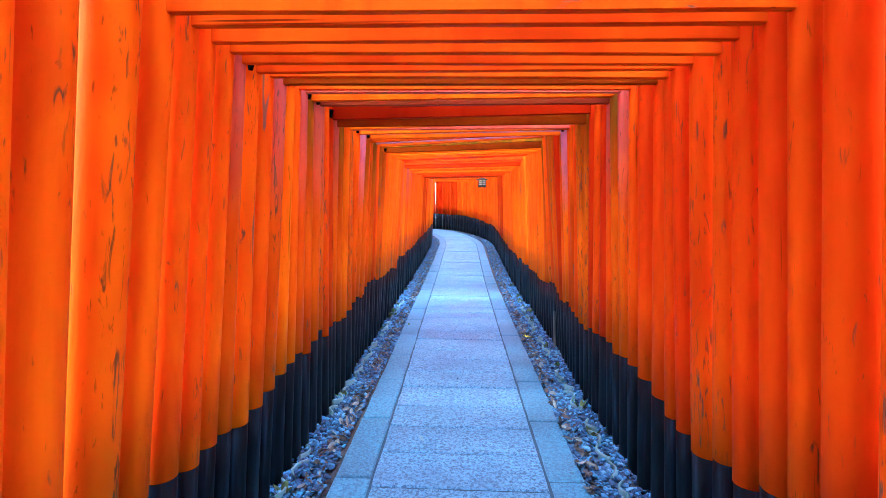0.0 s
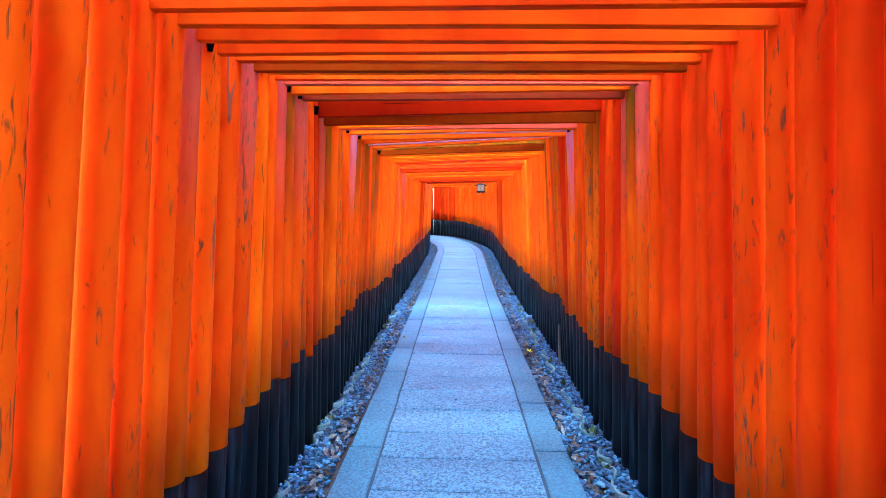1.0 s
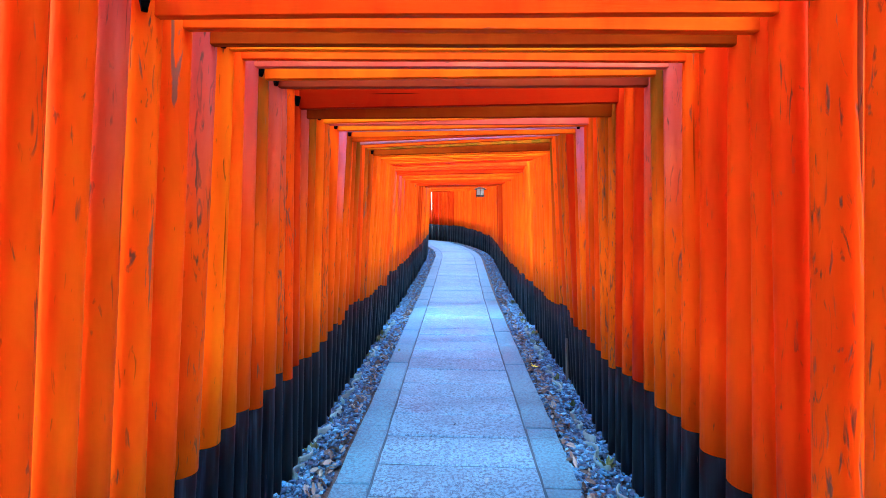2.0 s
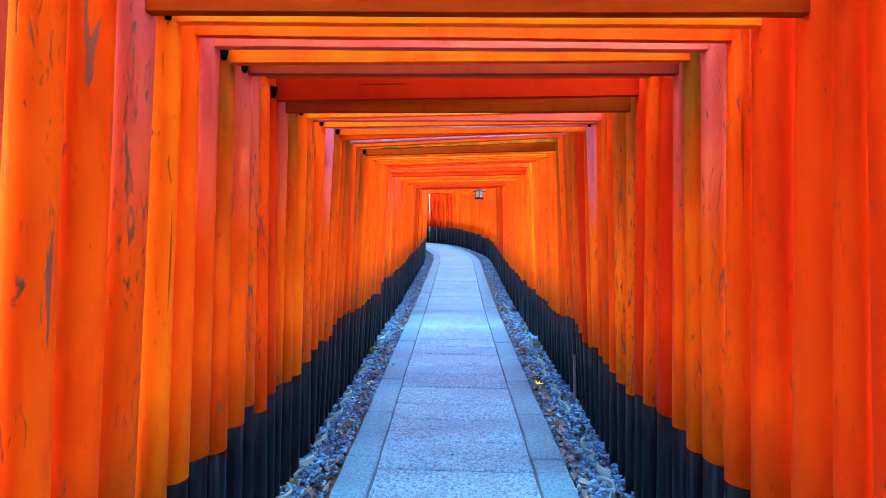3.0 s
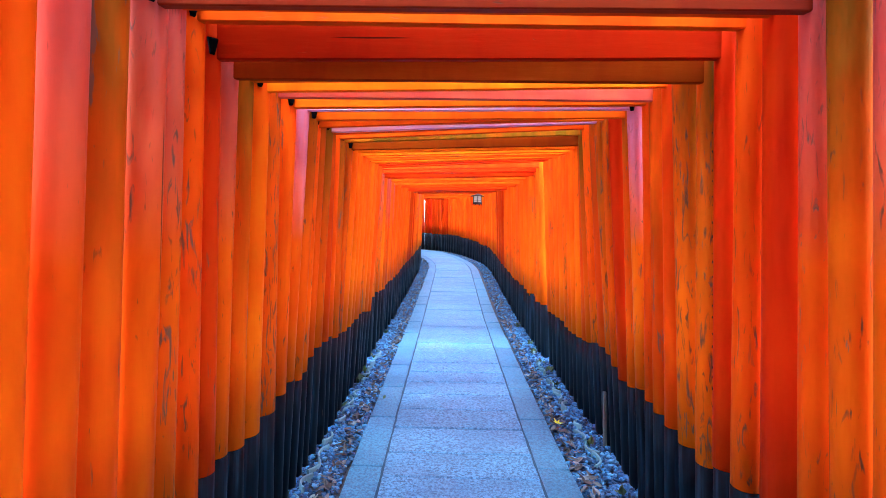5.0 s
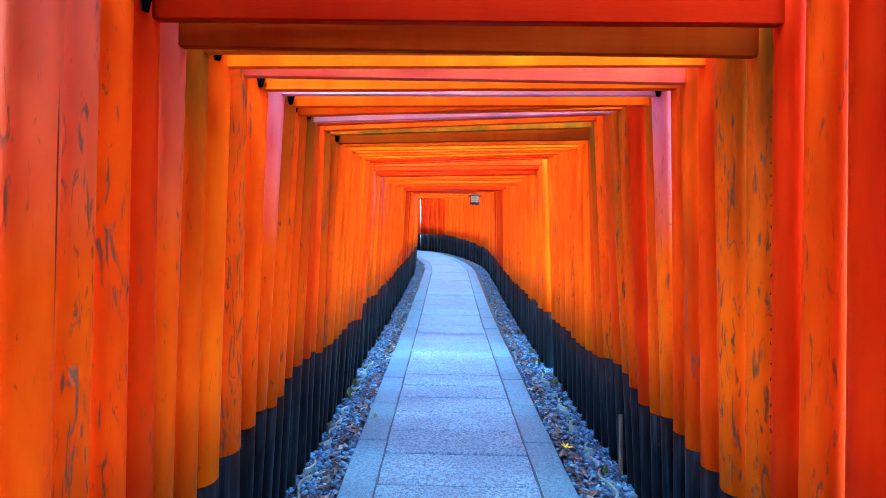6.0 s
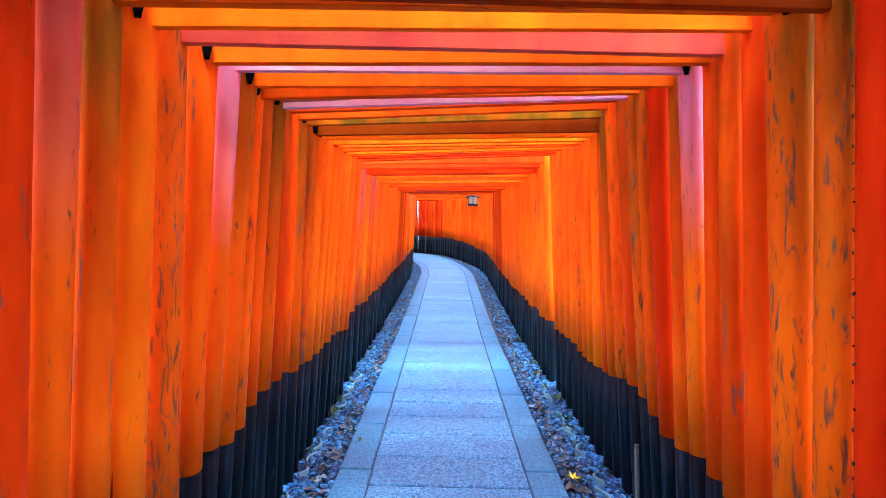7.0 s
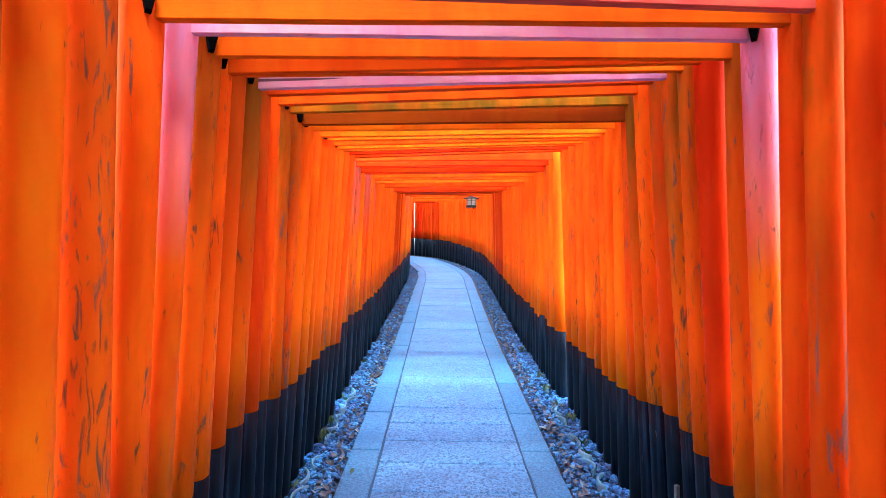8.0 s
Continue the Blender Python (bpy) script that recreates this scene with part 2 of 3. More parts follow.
NEAR_BLACK.node_tree.nodes["Principled BSDF"].inputs["Specular IOR Level"].default_value = 0.05
GREY_WOOD = plain("weathered_stake_wood", (0.13, 0.15, 0.15), 0.8)
BRONZE = plain("patinated_bronze", (0.006, 0.009, 0.012), 0.6)
INK = plain("black_ink", (0.002, 0.0015, 0.0015), 0.8)


def paper():
    m, nt, bsdf = material("lit_lantern_panel")
    bsdf.inputs["Base Color"].default_value = (0.24, 0.245, 0.25, 1)
    bsdf.inputs["Roughness"].default_value = 0.5
    bsdf.inputs["Emission Color"].default_value = (1.0, 0.93, 0.75, 1)
    bsdf.inputs["Emission Strength"].default_value = 0.012
    return m


PAPER = paper()


# ---- the lie of the land ----
KNOTS = ((-40, -1.6), (-6, -0.45), (0, -0.22), (3, -0.105), (5.5, 0.0), (10, 0.2), (14.3, 0.54), (16.5, 0.70), (23, 1.10), (34, 1.55), (90, 2.2))
_ys = np.arange(-45, 95, 0.1)
_zs = np.interp(_ys, [k[0] for k in KNOTS], [k[1] for k in KNOTS])
_zs = np.convolve(np.pad(_zs, 10, mode="edge"), np.ones(21) / 21, mode="valid")


def floor_z(y):
    return float(np.interp(y, _ys, _zs))


# the path's middle line: straight, then swinging left, at last sharply
_steps = np.arange(-45, 60, 0.02)
_heading = np.clip((_steps - 15.0) / 17.0, 0, 0.353) + np.clip((_steps - 21.0) / 2.6, 0, 1.05)
_mid_x = -0.02 - np.cumsum(np.sin(_heading)) * 0.02
_mid_y = -45 + np.cumsum(np.cos(_heading)) * 0.02


def drift(y):
    """How far the paving lies off the gates' middle line."""
    return float(np.interp(y, (2.7, 4.6, 6.0, 9.5, 14.4), (0.03, 0.012, -0.005, -0.03, -0.045)))


def at_path(s, u, dz=0.0):
    """The point u metres right of the middle line, s metres along it."""
    x, y, turn = (float(np.interp(s, _steps, row)) for row in (_mid_x, _mid_y, _heading))
    return Vector((x + u * math.cos(turn), y + u * math.sin(turn), floor_z(y) + dz))


# ---- helpers for meshes ----
def mesh_from(name, verts, faces, mat, smooth=False):
    me = bpy.data.meshes.new(name)
    me.from_pydata([tuple(v) for v in verts], [], faces)
    me.materials.append(mat)
    if smooth:
        me.polygons.foreach_set("use_smooth", [True] * len(me.polygons))
    me.update()
    return me


def part(name, me, parent, m=None, label=""):
    ob = new(name, me)
    ob.parent = parent
    if m is not None:
        ob.matrix_basis = m
    return tagged(ob, label) if label else ob


def bar_mesh(name, length, wide, high, mat, chamfer=0.008, segs=6, rng=None, wobble=0.0):
    """A squared timber along x, its edges planed off."""
    w, h, c = wide / 2, high / 2, chamfer
    sec = [(-w, -h + c), (-w + c, -h), (w - c, -h), (w, -h + c), (w, h - c), (w - c, h), (-w + c, h), (-w, h - c)]
    verts, faces = [], []
    for i in range(segs + 1):
        x = -length / 2 + length * i / segs
        dy, dz = (rng.uniform(-wobble, wobble), rng.uniform(-wobble, wobble)) if rng and 0 < i < segs else (0, 0)
        verts += [(x, y + dy, z + dz) for y, z in sec]
    for i in range(segs):
        for k in range(8):
            a, b = i * 8 + k, i * 8 + (k + 1) % 8
            faces.append((a, a + 8, b + 8, b))
    faces += [tuple(range(8)), tuple(reversed(range(segs * 8, segs * 8 + 8)))]
    return mesh_from(name, verts, faces, mat)


def log_mesh(name, z0, z1, r0, r1, mat, rng, sides=22, rings=5, lump=0.0015):
    """A peeled round log from z0 to z1, a little out of true."""
    verts, faces = [], []
    ph = [rng.uniform(0, 6.28) for _ in range(4)]
    for i in range(rings + 1):
        f = i / rings
        z, r = z0 + (z1 - z0) * f, r0 + (r1 - r0) * f
        for k in range(sides):
            a = 2 * math.pi * k / sides
            rr = r + lump * (math.sin(2 * a + ph[0] + 2 * f) + math.sin(3 * a + ph[1] - 3 * f))
            verts.append((rr * math.cos(a), rr * math.sin(a), z))
    for i in range(rings):
        for k in range(sides):
            a, b = i * sides + k, i * sides + (k + 1) % sides
            faces.append((a, b, b + sides, a + sides))
    faces += [tuple(reversed(range(sides))), tuple(range(rings * sides, (rings + 1) * sides))]
    me = mesh_from(name, verts, faces, mat, True)
    me.polygons[-1].use_smooth = me.polygons[-2].use_smooth = False
    return me


def frame_along(base, tip):
    """A pose at base whose z axis points to tip."""
    q = (Vector(tip) - Vector(base)).to_track_quat("Z", "Y")
    return Matrix.Translation(base) @ q.to_matrix().to_4x4()


# ---- ground ----
def build_ground():
    xs = [-400, -120, -40, -15, -6, -3, -1.6, -1.2, -0.6, 0, 0.6, 1.2, 1.6, 3, 6, 15, 40, 120, 400]
    ys = [-400, -120] + list(np.arange(-40, 40, 0.5)) + [45, 60, 90, 200, 500]
    verts = [(x, y, floor_z(y) - 0.045) for y in ys for x in xs]
    n = len(xs)
    faces = [(j * n + i, j * n + i + 1, (j + 1) * n + i + 1, (j + 1) * n + i) for j in range(len(ys) - 1) for i in range(n - 1)]
    ob = new("ground", mesh_from("ground", verts, faces, EARTH, True))
    tagged(ob, "dark damp forest earth on both sides of the path", "ground", kind="structure")


build_ground()

# ---- gates ----
count = [0]


def torii(post_l, post_r, beam_z, tones, wedge="", writing=False, wide_l=0.07, wide_r=0.07, rise=0.0, heads_x=None):
    """One gate. post_l, post_r: (x of the inner face at the black line, y, height of the black line); beam_z: underside of the tie beam."""
    count[0] += 1
    rng = random.Random(count[0] * 7 + 1)
    yc = (post_l[1] + post_r[1]) / 2
    base = Vector(((post_l[0] + post_r[0]) / 2, yc, floor_z(yc)))
    across = Vector((1, 0, 0)) if heads_x else Vector((post_r[0] - post_l[0], post_r[1] - post_l[1], 0)).normalized()
    gate = new("torii_gate")
    gate.location = base
    back = Matrix.Translation(-base)
    words = {"v": "vermilion", "y": "fresh bright orange", "o": "worn orange", "r": "deep red", "b": "weathered brown-orange", "g": "mossy ochre-orange", "d": "dark red", "m": "dull maroon", "p": "pink-sheened", "q": "pale pink-sheened"}
    tagged(gate, words[tones[1]] + " lacquered wooden shrine gate with black post bases", "torii gate", "gates over the path")
    heads = []
    for side, (x, y, z), r, tone in ((-1, post_l, wide_l, tones[0]), (1, post_r, wide_r, tones[2])):
        foot_z = floor_z(y) - 0.09
        lean = rng.uniform(0.026, 0.046)
        if heads_x:
            lean = (abs(x) - heads_x[0 if side < 0 else 1]) / (beam_z - z)
        sway = rng.uniform(-0.006, 0.006)
        foot = Vector((x, y - sway * (z - foot_z), foot_z)) + across * side * (r + lean * (z - foot_z))
        top_z = beam_z + 0.40
        head = Vector((x, y + sway * (top_z - z), top_z)) + across * side * (r - lean * (top_z - z))
        m = frame_along(foot, head)
        length, black = (head - foot).length, (z - foot_z)
        post = part("post", log_mesh("post", black, length, r, r * 0.95, UPRIGHT[tone], rng), gate, back @ m)
        part("base_band", log_mesh("base_band", 0, black, r * 1.015, r * 0.985, BLACK, rng, 20, 3, 0.001), post, None, "black painted post base")
        heads.append((foot, head, r, post))
        # near-black block added in place of the dark gap beside the beam
        if side < 0 and "l" in wedge or side > 0 and "r" in wedge:
            f = (beam_z + side * rise / 2 + 0.026 - foot.z) / (head.z - foot.z)
            p = foot.lerp(head, f)
            me = bar_mesh("wedge", 0.034, 0.030, 0.055, NEAR_BLACK, 0.006, 1)
            for v in me.vertices:
                if v.co.z < 0:
                    v.co.x *= 0.45
            part("wedge", me, gate, back @ Matrix.Translation(p + Vector((-side * 0.70 * r, -0.72 * r, 0))) @ pose(0, 0, 0, 0, 0, side * -40), "near-black block standing in for a dark gap")
        if writing and side > 0:
            # illegible ink marks down the post, as bars
            for i in range(20):
                zz = black + 0.22 + i * 0.055 + rng.uniform(-0.025, 0.025)
                turn = rng.uniform(0.30, 0.58)
                facing = m.to_3x3().inverted() @ Vector((-math.cos(turn), math.sin(turn), 0))
                a = math.atan2(facing.y, facing.x)
                me = bar_mesh("ink_mark", rng.uniform(0.005, 0.014), 0.003, rng.uniform(0.003, 0.010), INK, 0.001, 1)
                part("ink_mark", me, post, Matrix.Translation((r * math.cos(a), r * math.sin(a), zz)) @ pose(0, 0, 0, 0, rng.uniform(-25, 25), math.degrees(a) + 90))
    # tie beam through both posts, and the lintel on their heads
    def lay(name, z, over, wide, high, mat, fore=0.0):
        ends = []
        for foot, head, r, post in heads:
            ends.append(foot.lerp(head, (z - foot.z) / (head.z - foot.z)))
        a, b = ends
        d = b - a
        d.z = 0
        yaw = math.degrees(math.atan2(d.y, d.x))
        c = (a + b) / 2
        me = bar_mesh(name, d.length + 2 * over, wide, high, mat, 0.004, 6, rng, 0.0012)
        return part(name, me, gate, back @ pose(c.x, c.y - fore, z, rng.uniform(-1, 1), -math.degrees(math.atan2(rise, 1.3)), yaw))
    tie = rng.uniform(0.13, 0.15)
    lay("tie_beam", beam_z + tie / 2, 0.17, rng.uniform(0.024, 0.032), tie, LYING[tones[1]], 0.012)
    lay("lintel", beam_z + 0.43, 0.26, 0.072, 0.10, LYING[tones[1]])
    return gate


NEAR = []


def gate(*row):
    """A gate of the near run: y of the left and right post, height of the black on each, underside of the beam near
    each, half widths below it, paint, gap blocks, writing.
    """
    NEAR.append(row)


def raise_gates():
    """Stand the near run up: posts as thick as the room between neighbours lets them be, one set back where two crowd."""
    places = {}
    for side in (0, 1):
        at, shift = [], []
        for row in NEAR:
            y = row[side]
            squeeze = max(0.0, 0.128 - (y - at[-1])) / 2.2 if at else 0.0
            at.append(y + 2.2 * squeeze)
            shift.append(squeeze)
        gaps = [0.16] + [b - a for a, b in zip(at, at[1:])] + [0.16]
        radii = []
        for i in range(len(at)):
            r = min(0.11, 0.064 + 0.5 * max(0.0, gaps[i] - 0.14))
            radii.append(max(0.05, min(r, gaps[i + 1] - 0.062, gaps[i] - (radii[-1] if radii else 0.0) - 0.002)))
        for _ in range(6):
            for i in range(len(at)):
                before = gaps[i] - radii[i] - (radii[i - 1] if i else 0.07)
                after = gaps[i + 1] - radii[i] - (radii[i + 1] if i + 1 < len(at) else 0.07)
                radii[i] = min(0.11, radii[i] + 0.45 * max(0.0, min(before, after) - 0.003))
        places[side] = (at, shift, radii)
    for i, row in enumerate(NEAR):
        posts = []
        for side in (0, 1):
            at, shift, radii = places[side]
            x = (0.93 if side else -0.905) + (shift[i] if side else -shift[i])
            posts.append((x, at[i] - 0.2 * radii[i], row[2 + side]))
        slim = 0.009 if row[0] > 1.6 else 0.002  # the posts stand a finger apart
        more = row[9:] + ("", False)[len(row) - 9:]
        torii(posts[0], posts[1], (row[4] + row[5]) / 2, row[8], more[0], more[1], places[0][2][i] - slim, places[1][2][i] - slim, row[5] - row[4], (row[6] + places[0][1][i], row[7] + places[1][1][i]))


# behind the camera and just round it; unseen ones added to block light
for i in range(56):
    y = -6.98 + i * 0.158
    if y < 1.30:
        gate(y, y + 0.02, floor_z(y) + 0.54, floor_z(y) + 0.54, floor_z(y) + 2.02, floor_z(y) + 2.02, 0.82, 0.87, "vvv" if i % 3 else "ovo")
gate(1.43, 1.43, 0.42, 0.42, 1.800, 1.800, 0.800, 0.870, "vvw")
gate(1.57, 1.57, 0.42, 0.43, 1.801, 1.801, 0.800, 0.870, "vvw")
gate(1.73, 1.71, 0.41, 0.44, 1.822, 1.818, 0.810, 0.870, "vvw")
gate(1.86, 1.86, 0.38, 0.38, 1.821, 1.822, 0.820, 0.867, "vvw")
gate(1.99, 2.00, 0.40, 0.39, 1.829, 1.828, 0.815, 0.884, "vvw")
gate(2.11, 2.17, 0.40, 0.34, 1.837, 1.843, 0.827, 0.868, "pvw")
gate(2.27, 2.32, 0.37, 0.37, 1.849, 1.869, 0.840, 0.860, "ovw", "l")
gate(2.42, 2.45, 0.39, 0.38, 1.869, 1.874, 0.835, 0.883, "ovw")
gate(2.57, 2.61, 0.42, 0.42, 1.881, 1.887, 0.836, 0.894, "pbw")
gate(2.74, 2.81, 0.45, 0.45, 1.925, 1.940, 0.850, 0.890, "yyw", "l")
gate(2.87, 2.97, 0.47, 0.47, 1.938, 1.957, 0.861, 0.892, "yvw")
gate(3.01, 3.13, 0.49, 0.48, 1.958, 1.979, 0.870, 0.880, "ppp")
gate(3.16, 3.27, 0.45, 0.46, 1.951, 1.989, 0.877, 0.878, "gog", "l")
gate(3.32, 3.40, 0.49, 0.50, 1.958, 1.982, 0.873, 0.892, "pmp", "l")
gate(3.43, 3.58, 0.53, 0.50, 2.020, 2.050, 0.890, 0.900, "pvr")
gate(3.58, 3.76, 0.46, 0.48, 2.035, 2.079, 0.900, 0.910, "wvw", "l")
gate(3.69, 3.88, 0.50, 0.49, 1.961, 2.023, 0.892, 0.897, "rdr", "l", True)
gate(3.80, 4.02, 0.51, 0.45, 1.934, 1.976, 0.883, 0.900, "pbg")
gate(3.95, 4.18, 0.49, 0.47, 1.971, 2.038, 0.885, 0.867, "gog", "r")
gate(4.11, 4.33, 0.49, 0.49, 1.971, 2.047, 0.878, 0.883, "yyw", "l")
gate(4.30, 4.46, 0.52, 0.51, 1.991, 2.029, 0.893, 0.872, "bpg")
gate(4.46, 4.58, 0.56, 0.53, 1.989, 2.039, 0.868, 0.878, "oow", "l")
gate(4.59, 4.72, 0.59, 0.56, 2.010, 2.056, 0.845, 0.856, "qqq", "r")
gate(4.73, 4.84, 0.56, 0.53, 1.995, 2.041, 0.834, 0.866, "bob", "l")
gate(4.84, 5.00, 0.57, 0.53, 1.990, 2.076, 0.845, 0.840, "vvr", "l")
gate(4.97, 5.13, 0.63, 0.58, 2.020, 2.090, 0.846, 0.830, "bob")
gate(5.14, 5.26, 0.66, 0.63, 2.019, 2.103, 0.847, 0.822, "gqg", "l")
gate(5.30, 5.42, 0.66, 0.65, 2.045, 2.133, 0.865, 0.827, "bvb")
gate(5.42, 5.60, 0.67, 0.64, 2.044, 2.139, 0.863, 0.828, "vvv")
gate(5.60, 5.74, 0.63, 0.61, 2.051, 2.129, 0.866, 0.835, "ggg", "l")
gate(5.73, 5.88, 0.64, 0.60, 2.020, 2.081, 0.841, 0.867, "bbb", "l")
gate(5.90, 6.06, 0.63, 0.59, 2.027, 2.085, 0.830, 0.873, "yyy", "l")
gate(6.08, 6.20, 0.63, 0.59, 2.030, 2.090, 0.828, 0.862, "yyy")
gate(6.20, 6.34, 0.64, 0.59, 2.035, 2.095, 0.815, 0.869, "yyy", "l")
gate(6.41, 6.49, 0.65, 0.60, 2.045, 2.110, 0.820, 0.866, "yyo")
gate(6.57, 6.69, 0.67, 0.63, 2.055, 2.125, 0.831, 0.864, "oyy", "l")
gate(6.71, 6.91, 0.67, 0.63, 2.070, 2.150, 0.820, 0.860, "yoy")
gate(6.89, 7.11, 0.65, 0.63, 2.080, 2.165, 0.810, 0.855, "vrv")
gate(7.07, 7.30, 0.63, 0.63, 2.088, 2.181, 0.800, 0.850, "vry")
raise_gates()
# on up the path, round the bend
STRETCHES = (  # up to y, paints of left post, beams and right post
    (8.3, ("pro", "ory", "yro")),
    (9.3, ("oov", "poo", "oov")),
    (11.2, ("vrv", "orv", "vrv")),
    (13.2, ("vdr", "vrv", "rdr", "vdv")),
    (14.7, ("yvv", "ovo", "pvv")),
    # one brighter gate: sunlight on its beam put into the paint
    (15.1, ("yyy",)),
    (21.2, ("vvv", "vov", "ovv", "vvo")),
    (40.0, ("rrr", "rdr")),
)
gate_y = 7.50
rng = random.Random(5)
while gate_y < 28.0:
    y = gate_y
    tone = rng.choice(next(paints for end, paints in STRETCHES if y < end))
    up = at_path(y, 0).z
    skew = 0.16 if y < 13 else 0.05
    left_r = 0.070 if y < 14.0 else 0.064 if y < 20.8 else 0.050
    right_r = 0.070 if y < 14.0 else 0.064 if y < 19.5 else 0.078 if y < 21.8 else 0.086
    sides = []
    for side in (-1, 1):
        p = at_path(y + side * skew / 2 + rng.uniform(-0.01, 0.01), side * (0.91 + rng.uniform(0, 0.025)))
        sides.append((p.x, p.y, up + (0.57 if side > 0 else 0.63) + min(0.10, max(0.0, (y - 17.0) * 0.03)) + rng.uniform(-0.025, 0.025)))
    torii(sides[0], sides[1], up + 2.03 + rng.uniform(-0.05, 0.04), tone, "", False, left_r, right_r, 0.05)
    gate_y += rng.uniform(0.155, 0.185) if y < 20.6 else rng.uniform(0.138, 0.165)
# ---- lantern under the beams ----
def build_lantern():
    p = Vector((0.52, 15.0, 2.46))
    lan = new("hanging_lantern")
    lan.location = p
    tagged(lan, "small dark bronze hanging lantern with pale lit panels", "lantern")

    def ring(name, levels, sides, mat, turn=0.0, label=""):
        verts, faces = [], []
        for z, r in levels:
            for k in range(sides):
                a = 2 * math.pi * (k + 0.5) / sides + turn
                verts.append((r * math.cos(a), r * math.sin(a), z))
        for i in range(len(levels) - 1):
            for k in range(sides):
                a, b = i * sides + k, i * sides + (k + 1) % sides
                faces.append((a, b, b + sides, a + sides))
        faces += [tuple(reversed(range(sides))), tuple(range((len(levels) - 1) * sides, len(levels) * sides))]
        return part(name, mesh_from(name, verts, faces, mat), lan, None, label)
    ring("roof", [(0.075, 0.20), (0.085, 0.205), (0.105, 0.14), (0.135, 0.075), (0.145, 0.03)], 6, BRONZE, label="flared dark bronze roof")
    ring("finial", [(0.145, 0.018), (0.165, 0.028), (0.185, 0.012), (0.26, 0.006)], 8, BRONZE)
    ring("tray", [(-0.125, 0.09), (-0.115, 0.135), (-0.085, 0.14), (-0.075, 0.125)], 6, BRONZE)
    body = ring("panels", [(-0.075, 0.112), (0.075, 0.118)], 6, PAPER, label="pale glowing side panels")
    for k in range(6):
        a = 2 * math.pi * (k + 0.5) / 6
        me = bar_mesh("corner_bar", 0.15, 0.014, 0.014, BRONZE, 0.002, 1)
        part("corner_bar", me, lan, pose(0.118 * math.cos(a), 0.118 * math.sin(a), 0, 0, 90, 0))
        a = 2 * math.pi * (k + 1) / 6
        for dz in (-0.03, 0.03):
            me = bar_mesh("lattice_bar", 0.11, 0.006, 0.008, BRONZE, 0.001, 1)
            part("lattice_bar", me, body, pose(0.103 * math.cos(a), 0.103 * math.sin(a), dz, 0, 0, math.degrees(a) + 90))
        me = bar_mesh("foot", 0.02, 0.02, 0.035, BRONZE, 0.003, 1)
        part("foot", me, lan, pose(0.11 * math.cos(a), 0.11 * math.sin(a), -0.135))


build_lantern()


# ---- gravel, leaves and small growth beside the paving ----
def scatter(name, label, mat, count, shape, y0, y1, u0, u1, lift, seed, category):
    rng = random.Random(seed)
    verts, faces = [], []
    for _ in range(count):
        y = y0 + (y1 - y0) * rng.random()
        u = rng.uniform(u0, u1) * rng.choice((-1, 1))
        o = at_path(y, u, lift)
        v, f = shape(rng, o)
        n = len(verts)
        verts += v
        faces += [tuple(n + i for i in q) for q in f]
    ob = new(name, mesh_from(name, verts, faces, mat))
    return tagged(ob, label, category, kind="stuff")


EDGING = 0.868  # distance of the edging tiles from the middle line
GOLD = (1 + 5 ** 0.5) / 2
ICO = [Vector(v).normalized() for v in ((-1, GOLD, 0), (1, GOLD, 0), (-1, -GOLD, 0), (1, -GOLD, 0), (0, -1, GOLD), (0, 1, GOLD), (0, -1, -GOLD), (0, 1, -GOLD), (GOLD, 0, -1), (GOLD, 0, 1), (-GOLD, 0, -1), (-GOLD, 0, 1))]
ICO_F = [(0, 11, 5), (0, 5, 1), (0, 1, 7), (0, 7, 10), (0, 10, 11), (1, 5, 9), (5, 11, 4), (11, 10, 2), (10, 7, 6), (7, 1, 8), (3, 9, 4), (3, 4, 2), (3, 2, 6), (3, 6, 8), (3, 8, 9), (4, 9, 5), (2, 4, 11), (6, 2, 10), (8, 6, 7), (9, 8, 1)]


def pebble(rng, o):
    r = rng.uniform(0.007, 0.015) if rng.random() < 0.6 else rng.uniform(0.014, 0.021)
    m = Euler((rng.uniform(-0.5, 0.5), rng.uniform(-0.5, 0.5), rng.uniform(0, 6.28))).to_matrix()
    sx, sy, sz = rng.uniform(0.9, 1.7), rng.uniform(0.6, 1.1), rng.uniform(0.45, 0.8)
    up = Vector((0, 0, rng.uniform(0, 0.016)))
    return [o + up + m @ Vector((v.x * sx, v.y * sy, v.z * sz)) * r * rng.uniform(0.75, 1.2) for v in ICO], ICO_F


def dead_leaf(rng, o):
    """A small curled leaf: a pointed blade folded on its midrib."""
    ln, wd = rng.uniform(0.014, 0.038), rng.uniform(0.007, 0.017)
    curl, fold = rng.uniform(-0.5, 0.9), rng.uniform(0.1, 0.7)
    m = Euler((rng.uniform(-0.6, 0.6), rng.uniform(-0.6, 0.6), rng.uniform(0, 6.28))).to_matrix()
    up = Vector((0, 0, rng.uniform(0.012, 0.03)))
    v = []
    for i in range(6):
        f = i / 5
        w = wd * math.sin(math.pi * (0.06 + 0.9 * f)) ** 0.8
        x, z = (f - 0.5) * ln * 2, curl * ln * (2 * f - 1) ** 2 * 0.6
        v += [o + up + m @ Vector((x, -w, z + fold * w)), o + up + m @ Vector((x, 0, z)), o + up + m @ Vector((x, w, z + fold * w))]
    q = []
    for i in range(5):
        a = i * 3
        q += [(a, a + 1, a + 4, a + 3), (a + 1, a + 2, a + 5, a + 4)]
    return v, q


